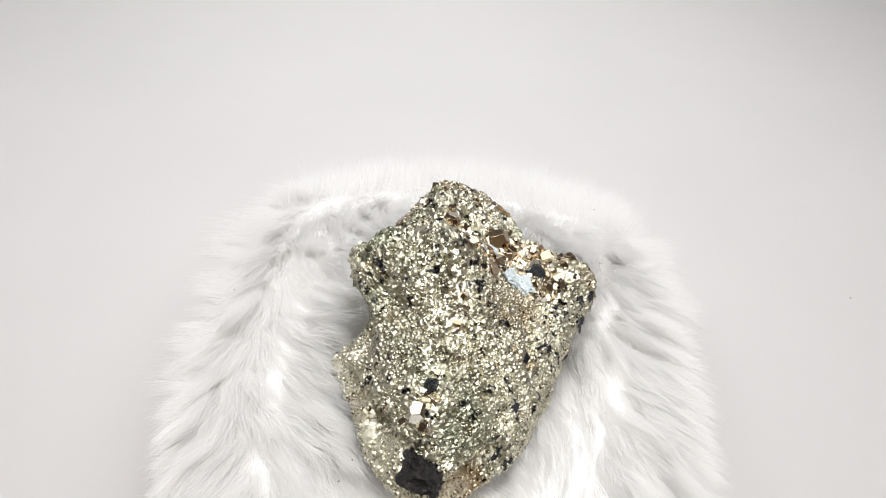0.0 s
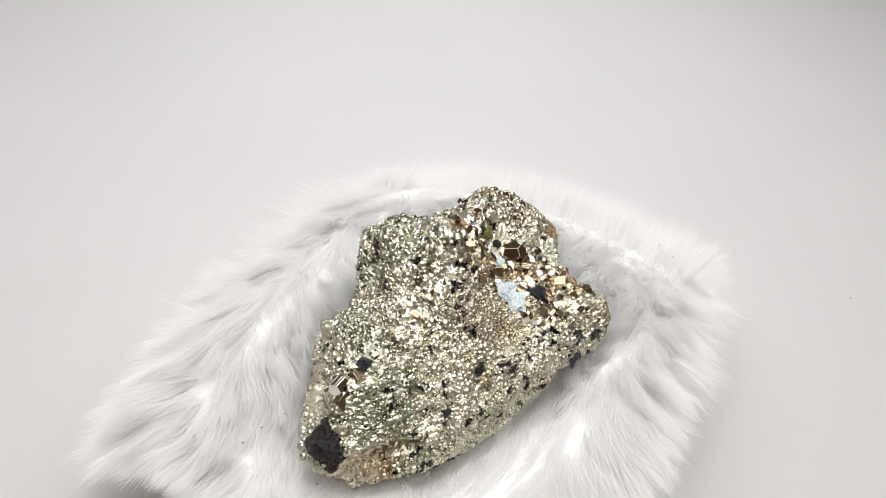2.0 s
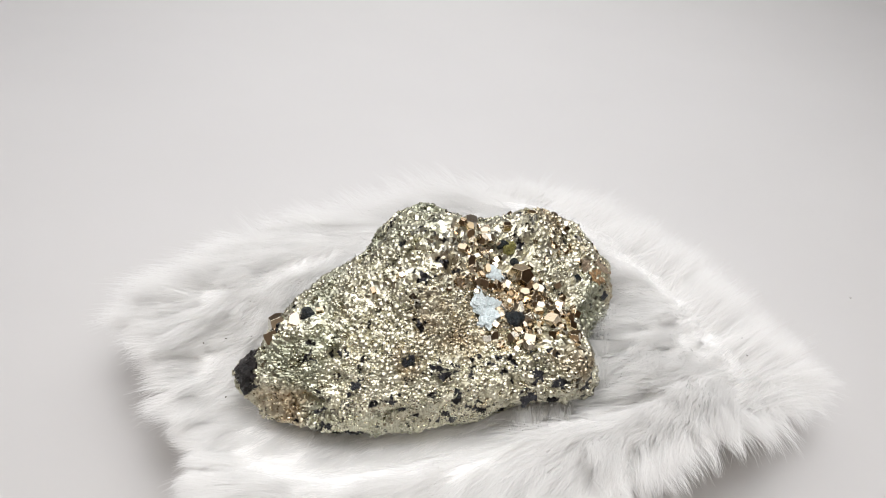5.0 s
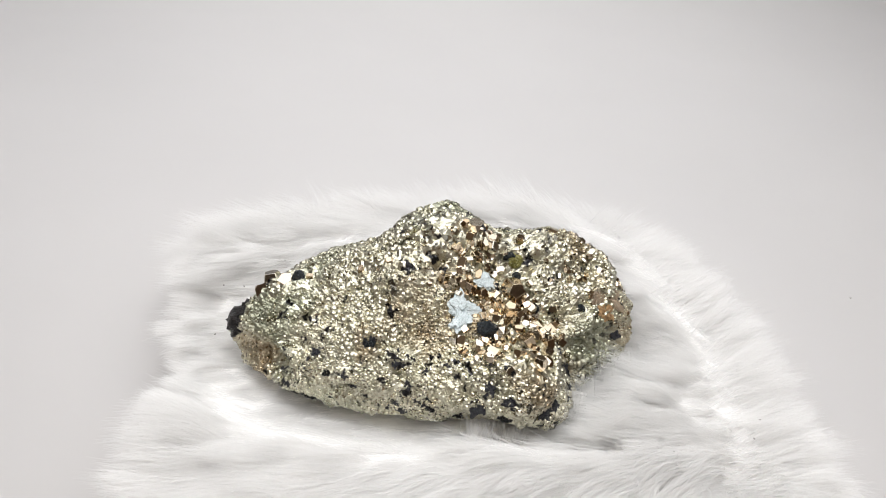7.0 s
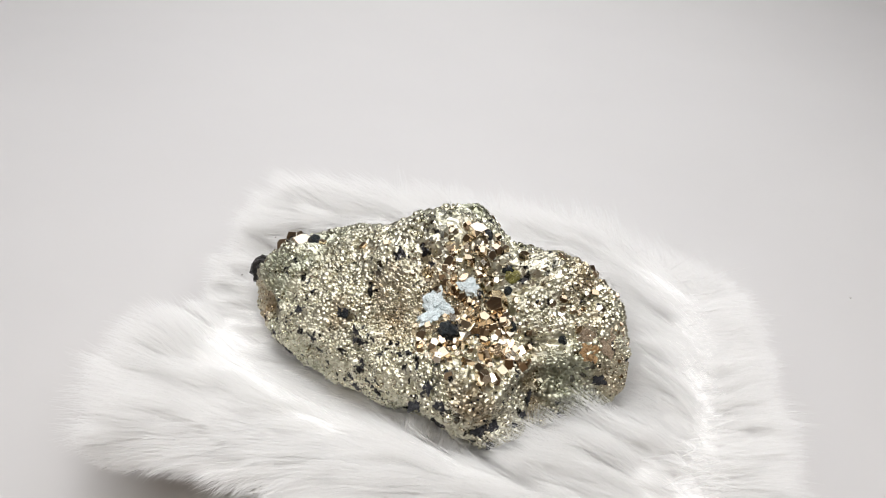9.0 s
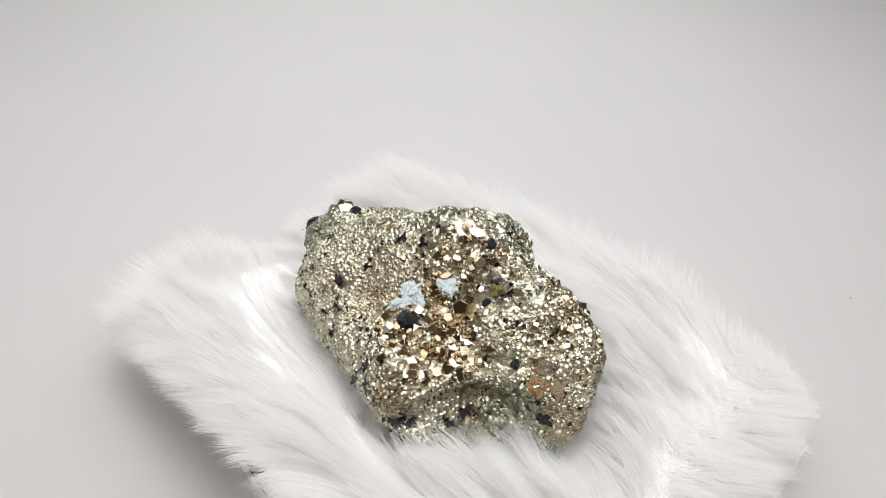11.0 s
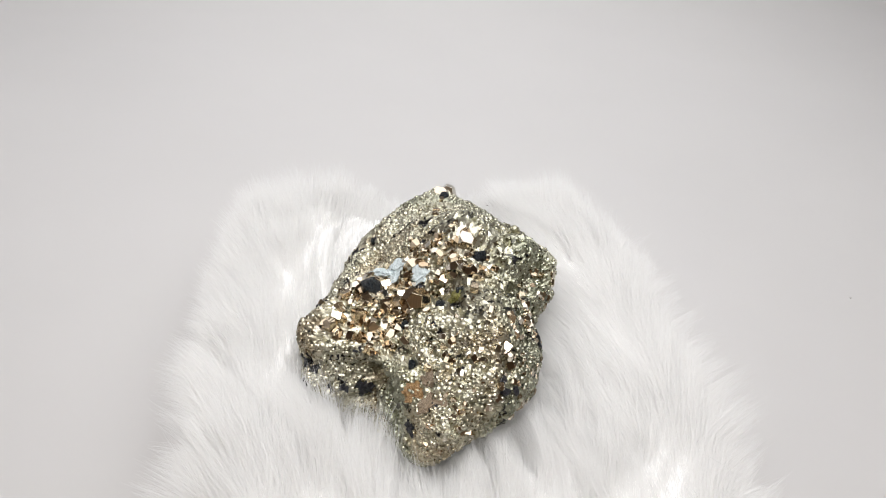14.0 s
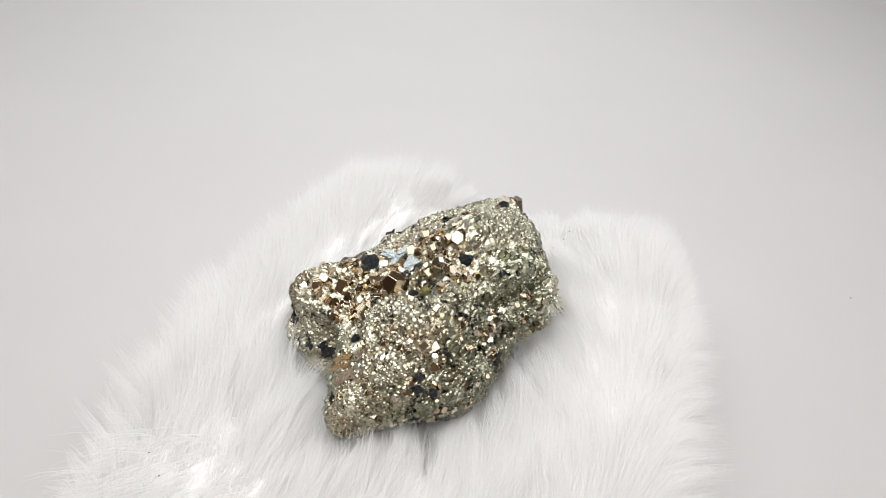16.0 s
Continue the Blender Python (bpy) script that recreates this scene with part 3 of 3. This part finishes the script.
for i in range(70):
    lump("inclusion_and_pit_shade", scatter.uniform(-95, 45), scatter.uniform(-36, 30), scatter.uniform(0.9, 2.2), GREY, "dull dark grey inclusion, in the pits a stand-in for shade", 0.28, 0.9, i + 100, 1.4)
lump("grey_slab", *SLAB, GREY, "dull purplish grey mineral slab in the flank", 0.3, 0.6, 91, 1.5)
for i, (a, e, s) in enumerate(STAINS):
    lump("iron_stain", a, e, s, STAIN, "smooth tan iron-stained face", 0.22, 0.7, i + 200, 1.3)
lump("orange_stain", 74, 23, 5.0, ORANGE, "rusty orange stained spot", 0.30, 0.6, 211, 1.2)
for i, (a, e, s) in enumerate(PALE):
    lump("quartz_patch", a, e, s * 1.15, QUARTZ, "pale bluish translucent quartz patch", 0.30, 0.5, i + 60, 1.35)
lump("olive_crystal", 105, 66, 4.2, OLIVE, "olive yellow translucent crystal", 0.5, 0.3, 77)


# ---- fur pelt ----
TUFTS = [(0.166, 0.006, 3.0), (0.140, 0.130, -2.4), (0.074, 0.186, -1.7), (0.170, 0.043, 3.0), (0.058, 0.206, -1.5)]
LINT = [(-0.098, -0.27), (-0.094, -0.245), (-0.085, -0.218), (-0.006, -0.275), (0.21, 0.30), (0.185, 0.32), (-0.27, 0.029), (0.18, -0.122)]

X0, X1, Y0, Y1 = -0.265, 0.262, -0.305, 0.385
# how far the strand tips reach from the middle, by azimuth
RIM = [(-178, 0.325), (-160, 0.345), (-150, 0.352), (-140, 0.372), (-133, 0.40), (-127, 0.43), (-120, 0.425), (-114, 0.385), (-104, 0.362), (-92, 0.350),
    (-84, 0.350), (-77, 0.378), (-66, 0.435), (-52, 0.440), (-45, 0.395), (-37, 0.370), (-29, 0.338), (-19, 0.322), (-8, 0.308), (4, 0.318), (18, 0.342),
    (30, 0.385), (36, 0.425), (45, 0.468), (57, 0.505), (65, 0.468), (73, 0.445), (90, 0.430), (100, 0.412), (112, 0.428), (126, 0.462), (138, 0.432),
    (152, 0.388), (168, 0.350)]


def rim(x, y):
    return np.interp(np.degrees(np.arctan2(y, x)), [a for a, _ in RIM], [r for _, r in RIM], period=360)


def swirl(x, y):
    """Turn of the pile's lie away from -y, radians."""
    return 0.9 * np.sin(4.1 * x + 2.0) * np.cos(5.3 * y)
PELT = 0.026      # the cloth's height, in units


def sag(x, y):
    """How far the cloth hangs down outside the turntable's rim, in units."""
    out = np.maximum(np.hypot(x, y) - 0.29, 0)
    return np.minimum(2.6 * out * out + 0.2 * out, 0.04)


def pressed(x, y):
    """How far the stone presses the cloth down, in units."""
    r = inside_ratio(np.stack([x, y, np.full(x.shape, 0.022)], -1).reshape(-1, 3)).reshape(x.shape)
    k = np.clip((1.65 - r) / 0.5, 0, 1)
    return 0.027 * k * k * (3 - 2 * k)


def fur_rug():
    holder = new("fur_rug")
    nx, ny = 110, 130
    gx, gy = np.meshgrid(np.linspace(X0, X1, nx), np.linspace(Y0, Y1, ny), indexing="ij")
    wob = 0.008 * np.sin(gy * 17 + 1) * (np.abs(gx) > 0.2) + 0.006 * np.sin(gx * 23)
    top = PELT - sag(gx, gy) - pressed(gx, gy)
    v = np.stack([(gx + wob) * S, (gy + 0.006 * np.sin(gx * 21)) * S, (top + FLOOR) * S], -1).reshape(-1, 3)
    i, j = np.meshgrid(np.arange(nx - 1), np.arange(ny - 1), indexing="ij")
    a = (i * ny + j).ravel()
    f = np.stack([a, a + ny, a + ny + 1, a + 1], 1)
    ob = quads("backing", v, f, BACKING, holder, "white knitted cloth backing", True)
    sol = ob.modifiers.new("thickness", "SOLIDIFY")
    sol.thickness, sol.offset = 0.0014, 1
    # underfur: the woolly mass below the tips, in long soft locks
    nx, ny = 230, 290
    gx, gy = np.meshgrid(np.linspace(X0 + 0.004, X1 - 0.004, nx), np.linspace(Y0 + 0.004, Y1 - 0.004, ny), indexing="ij")
    share = np.hypot(gx, gy) / rim(gx, gy)
    inset = np.minimum(np.minimum(gx - X0, X1 - gx), np.minimum(gy - Y0, Y1 - gy))
    body = np.clip(inset / 0.07, 0, 1)
    body = body * (2 - body) * np.clip((1.02 - share) / 0.12, 0, 1)
    ring = inside_ratio(np.stack([gx, gy, np.full(gx.shape, 0.022)], -1).reshape(-1, 3)).reshape(gx.shape)
    open_fur = np.clip((ring - 1.05) / 0.6, 0, 1)
    turn = swirl(gx, gy)
    along, across = gx * np.sin(turn) - gy * np.cos(turn), gx * np.cos(turn) + gy * np.sin(turn)
    lock = np.array([noise.fractal(Vector((a * 62, b * 17, 3.0)), 1.0, 2.0, 3) for a, b in zip(across.ravel(), along.ravel())]).reshape(gx.shape)
    rise = (0.004 + 0.021 * open_fur * (3 - 2 * open_fur) * open_fur + 0.006 * lock * (0.25 + 0.75 * open_fur)) * body
    v = np.stack([gx * S, gy * S, (PELT + 0.0065 - 0.010 * np.clip(1 - inset / 0.03, 0, 1) ** 2 - sag(gx, gy) - pressed(gx, gy) + np.maximum(rise, 0) + FLOOR) * S], -1).reshape(-1, 3)
    i, j = np.meshgrid(np.arange(nx - 1), np.arange(ny - 1), indexing="ij")
    a = (i * ny + j).ravel()
    tagged(quads("underfur", v, np.stack([a, a + ny, a + ny + 1, a + 1], 1), UNDERFUR, holder, "dense woolly white underfur", True), kind="stuff")
    # pile
    gen = np.random.default_rng(3)
    n = 160000
    x, y = gen.uniform(X0, X1, n), gen.uniform(Y0, Y1, n)
    # a fringe along the cut edges
    fringe = np.arange(n) >= n - 22000
    which = np.minimum(gen.integers(0, 6, n), 3)
    inward = np.abs(gen.normal(0, 0.012, n)) * np.where(which == 3, 4.5, 1.0)
    x = np.where(fringe & (which == 0), X0 + inward, np.where(fringe & (which == 1), X1 - inward, x))
    y = np.where(fringe & (which == 2), Y0 + inward, np.where(fringe & (which == 3), Y1 - inward, y))
    # more strands close round the stone
    extra = n // 14
    a = gen.uniform(0, 2 * np.pi, extra)
    u = np.stack([np.cos(a), np.sin(a), np.full(extra, -0.72)], 1)
    u /= np.linalg.norm(u, axis=1)[:, None]
    hug = CENTRE[:2] + (AXES * u * (reach(u) * gen.uniform(0.97, 1.22, extra))[:, None])[:, :2]
    x[:extra], y[:extra] = hug[:, 0], hug[:, 1]
    # locks: the strands of one lock lie alike and draw together towards its tip
    locks = np.stack([gen.uniform(X0, X1, 1500), gen.uniform(Y0, Y1, 1500)], 1)
    mine = np.empty(n, int)
    for k in range(0, n, 10000):
        q = np.stack([x[k:k + 10000], y[k:k + 10000]], 1)
        mine[k:k + 10000] = np.argmin((q ** 2).sum(1)[:, None] - 2 * q @ locks.T + (locks ** 2).sum(1)[None], 1)
    tx, ty = locks[mine, 0], locks[mine, 1]
    h1, h2, h3 = gen.random(1500)[mine], gen.random(1500)[mine], gen.random(1500)[mine]
    ang = swirl(tx, ty) + 0.75 * (h1 - 0.5) + gen.normal(0, 0.11, n)
    dx, dy = np.sin(ang), -np.cos(ang)
    # at the sides the pile falls outwards
    side = np.clip((np.abs(x - 0.005) - 0.19) / 0.08, 0, 1)
    dx = dx + np.sign(x) * side * 0.95
    loose = np.arange(n) < extra
    dx = np.where(loose, dx + 0.9 * (x - CENTRE[0]) / 0.15 + gen.normal(0, 0.5, n), dx)
    dy = np.where(loose, dy + 0.9 * (y - CENTRE[1]) / 0.15 + gen.normal(0, 0.5, n), dy)
    back = np.clip((y - 0.29) / 0.095, 0, 1)
    dy = dy + np.where(gen.random(n) < 0.75 * back, 1.9, 0.25 * back)
    dx = dx + 1.6 * fringe * ((which == 1) * 1.0 - (which == 0))
    dy = dy + 1.9 * fringe * ((which == 3) * 1.0 - (which == 2))
    ln = np.hypot(dx, dy)
    dx, dy = dx / ln, dy / ln
    # near the stone the pile is pressed flat, and under it there is none
    ring = inside_ratio(np.stack([x, y, np.full(n, 0.022)], 1))
    near = np.clip((ring - 1.0) / 0.55, 0, 1)
    edge = np.clip((np.maximum(np.abs(x) - 0.22, np.abs(y - 0.04) - 0.29)) / 0.05, 0, 1)
    z0 = PELT + 0.004 - sag(x, y) - pressed(x, y) + 0.010 * near * (1 - edge)
    length = gen.uniform(0.062, 0.10, n) * (0.5 + 0.5 * near) * (0.78 + 0.44 * h2) * (1 - 0.25 * back)
    e0 = np.radians(gen.uniform(36, 54, n) + 18 * (h3 - 0.5)) * (0.35 + 0.65 * near)
    e0 = np.where(loose, 0.5 * e0, e0 + np.radians(9) * np.clip((y - 0.08) / 0.12, 0, 1))
    length = np.where(loose, 0.42 * length, length)
    e1 = np.radians(gen.uniform(-6, 18, n) + 20 * (h2 - 0.5) - 14 * edge)
    # single tufts that stand up against the stone
    k0 = extra
    for tx0, ty0, lean in TUFTS:
        sl = slice(k0, k0 + 260)
        k0 += 260
        x[sl], y[sl] = tx0 + gen.normal(0, 0.007, 260), ty0 + gen.normal(0, 0.007, 260)
        tx[sl], ty[sl] = x[sl], y[sl]
        a = lean + gen.normal(0, 0.45, 260)
        dx[sl], dy[sl] = np.cos(a), np.sin(a)
        e0[sl], e1[sl] = np.radians(gen.uniform(62, 85, 260)), np.radians(gen.uniform(35, 75, 260))
        length[sl] = gen.uniform(0.028, 0.06, 260)
        z0[sl] = PELT - 0.004
        loose[sl] = True
    keep = ((ring > 0.99) | loose) & ~((x > -0.21) & (x < 0.15) & (y > Y1 - 0.03) & (gen.random(n) < 0.5))
    seg = 5
    px, py, pz = x.copy(), y.copy(), z0.copy()
    mid = []
    for k in range(seg + 1):
        s = k / seg
        pull = 0.74 * s * s
        mid.append(np.stack([px + (tx - x) * pull, py + (ty - y) * pull, pz], 1))
        el = e0 + (e1 - e0) * (s + 0.5 / seg)
        st = length / seg
        px, py, pz = px + dx * np.cos(el) * st, py + dy * np.cos(el) * st, pz + np.sin(el) * st
    mid = np.stack(mid, 1)
    # the rug's outline: tips end there, a little unevenly
    far = np.hypot(mid[:, -1, 0], mid[:, -1, 1]) / (rim(mid[:, -1, 0], mid[:, -1, 1]) * (0.93 + 0.09 * h1 + gen.normal(0, 0.018, n)))
    root = np.hypot(x, y) / rim(x, y)
    short = np.where(far > 1, np.clip((1 - root) / np.maximum(far - root, 1e-3), 0.12, 1), 1)
    mid = mid[:, :1] + (mid - mid[:, :1]) * short[:, None, None]
    # strands that would run into the stone are pushed out of it
    touching = np.min([inside_ratio(mid[:, k]) for k in range(seg + 1)], axis=0) < 1.0
    clip = np.where(touching, 0.45, 1.0)
    mid = mid[:, :1] + (mid - mid[:, :1]) * clip[:, None, None]
    touching[:] = False
    for k in range(seg + 1):
        r = inside_ratio(mid[:, k])
        touching |= r < 1.0
        deep = r < 0.90
        if k < seg:
            keep &= ~deep
        fix = (r < 1.03)
        q = mid[:, k] - CENTRE
        mid[:, k] = np.where(fix[:, None], CENTRE + q * (1.03 / np.maximum(r, 0.3))[:, None], mid[:, k])
    standing = (np.arange(n) >= extra) & (np.arange(n) < k0)
    keep &= ~touching | standing | (gen.random(n) < 0.10)
    mid[..., 2] = np.maximum(mid[..., 2], -FLOOR + 0.004)
    mid, dx, dy, m = mid[keep], dx[keep], dy[keep], int(keep.sum())
    turn = gen.uniform(-0.45, 0.45, m)
    wide = gen.uniform(0.00005, 0.00013, m)
    sx, sy, sz = -dy * np.cos(turn), dx * np.cos(turn), np.sin(turn)
    co = mid * S
    co[..., 2] += FLOOR * S
    prof = np.array([1.0, 1.0, 0.9, 0.75, 0.5, 0.12])
    off = np.stack([sx, sy, sz], 1)[:, None, :] * (wide[:, None] * prof)[..., None]
    v = np.stack([co - off, co + off], 2).reshape(-1, 3)
    base = np.arange(m)[:, None] * (2 * (seg + 1)) + 2 * np.arange(seg)[None]
    base = base.ravel()
    f = np.stack([base, base + 1, base + 3, base + 2], 1)
    tagged(quads("long_fur", v, f, FUR, holder, "long soft white fur pile"), kind="stuff")
    # the bare selvage at one corner, where the knitted rows show
    verts, faces, off = [], [], 0
    for row in range(3):
        for k in range(138):
            cx, cy = -0.205 + 0.0026 * k + gen.normal(0, 0.0006), Y1 + 0.010 - 0.0065 * row + gen.normal(0, 0.0008)
            cz = PELT + 0.004 - float(sag(np.array(cx), np.array(cy)))
            for q in range(6):
                a = math.pi * q / 5
                c = np.array([cx + 0.0016 * math.cos(a) + 0.0008 * (row % 2), cy, cz + 0.0026 * math.sin(a)])
                for w in range(4):
                    b = math.pi / 2 * w
                    verts.append((c + 0.0008 * np.array([math.cos(a) * math.cos(b), math.sin(b) * 2.2, math.sin(a) * math.cos(b)])) * S + np.array([0, 0, FLOOR * S]))
            for q in range(5):
                for w in range(4):
                    p0, p1 = off + q * 4 + w, off + q * 4 + (w + 1) % 4
                    faces.append((p0, p1, p1 + 4, p0 + 4))
            off += 24
    for i, (lx, ly) in enumerate(LINT):
        bm = bmesh.new()
        bmesh.ops.create_icosphere(bm, subdivisions=1, radius=0.00022)
        for v in bm.verts:
            v.co = Vector((v.co.x * 1.8, v.co.y, v.co.z * 0.6)) * (1 + 0.4 * noise.noise(v.co * 4000 + Vector((i, 0, 0))))
        ob = part("lint_speck", bm, SPECK_DARK, holder, "tiny dark lint speck")
        ob.matrix_basis = Matrix.Translation(W(lx, ly, 0.058)) @ pose(0, 0, 0, 0, 0, 47 * i)
    tagged(quads("knit_selvage", np.array(verts), np.array(faces), BACKING, holder, "white knitted loops along the bare edge"), kind="stuff")
    return tagged(holder, "white long-haired fur rug draped over a turntable", "fur rug")


RUG = fur_rug()


def motions():
    rows = [(t, pose(0, 0, 0, 0, 0, a)) for t, a in TURN]
    for thing in (TABLE_TURNING, RUG, STONE):
        walk(thing, rows)


motions()
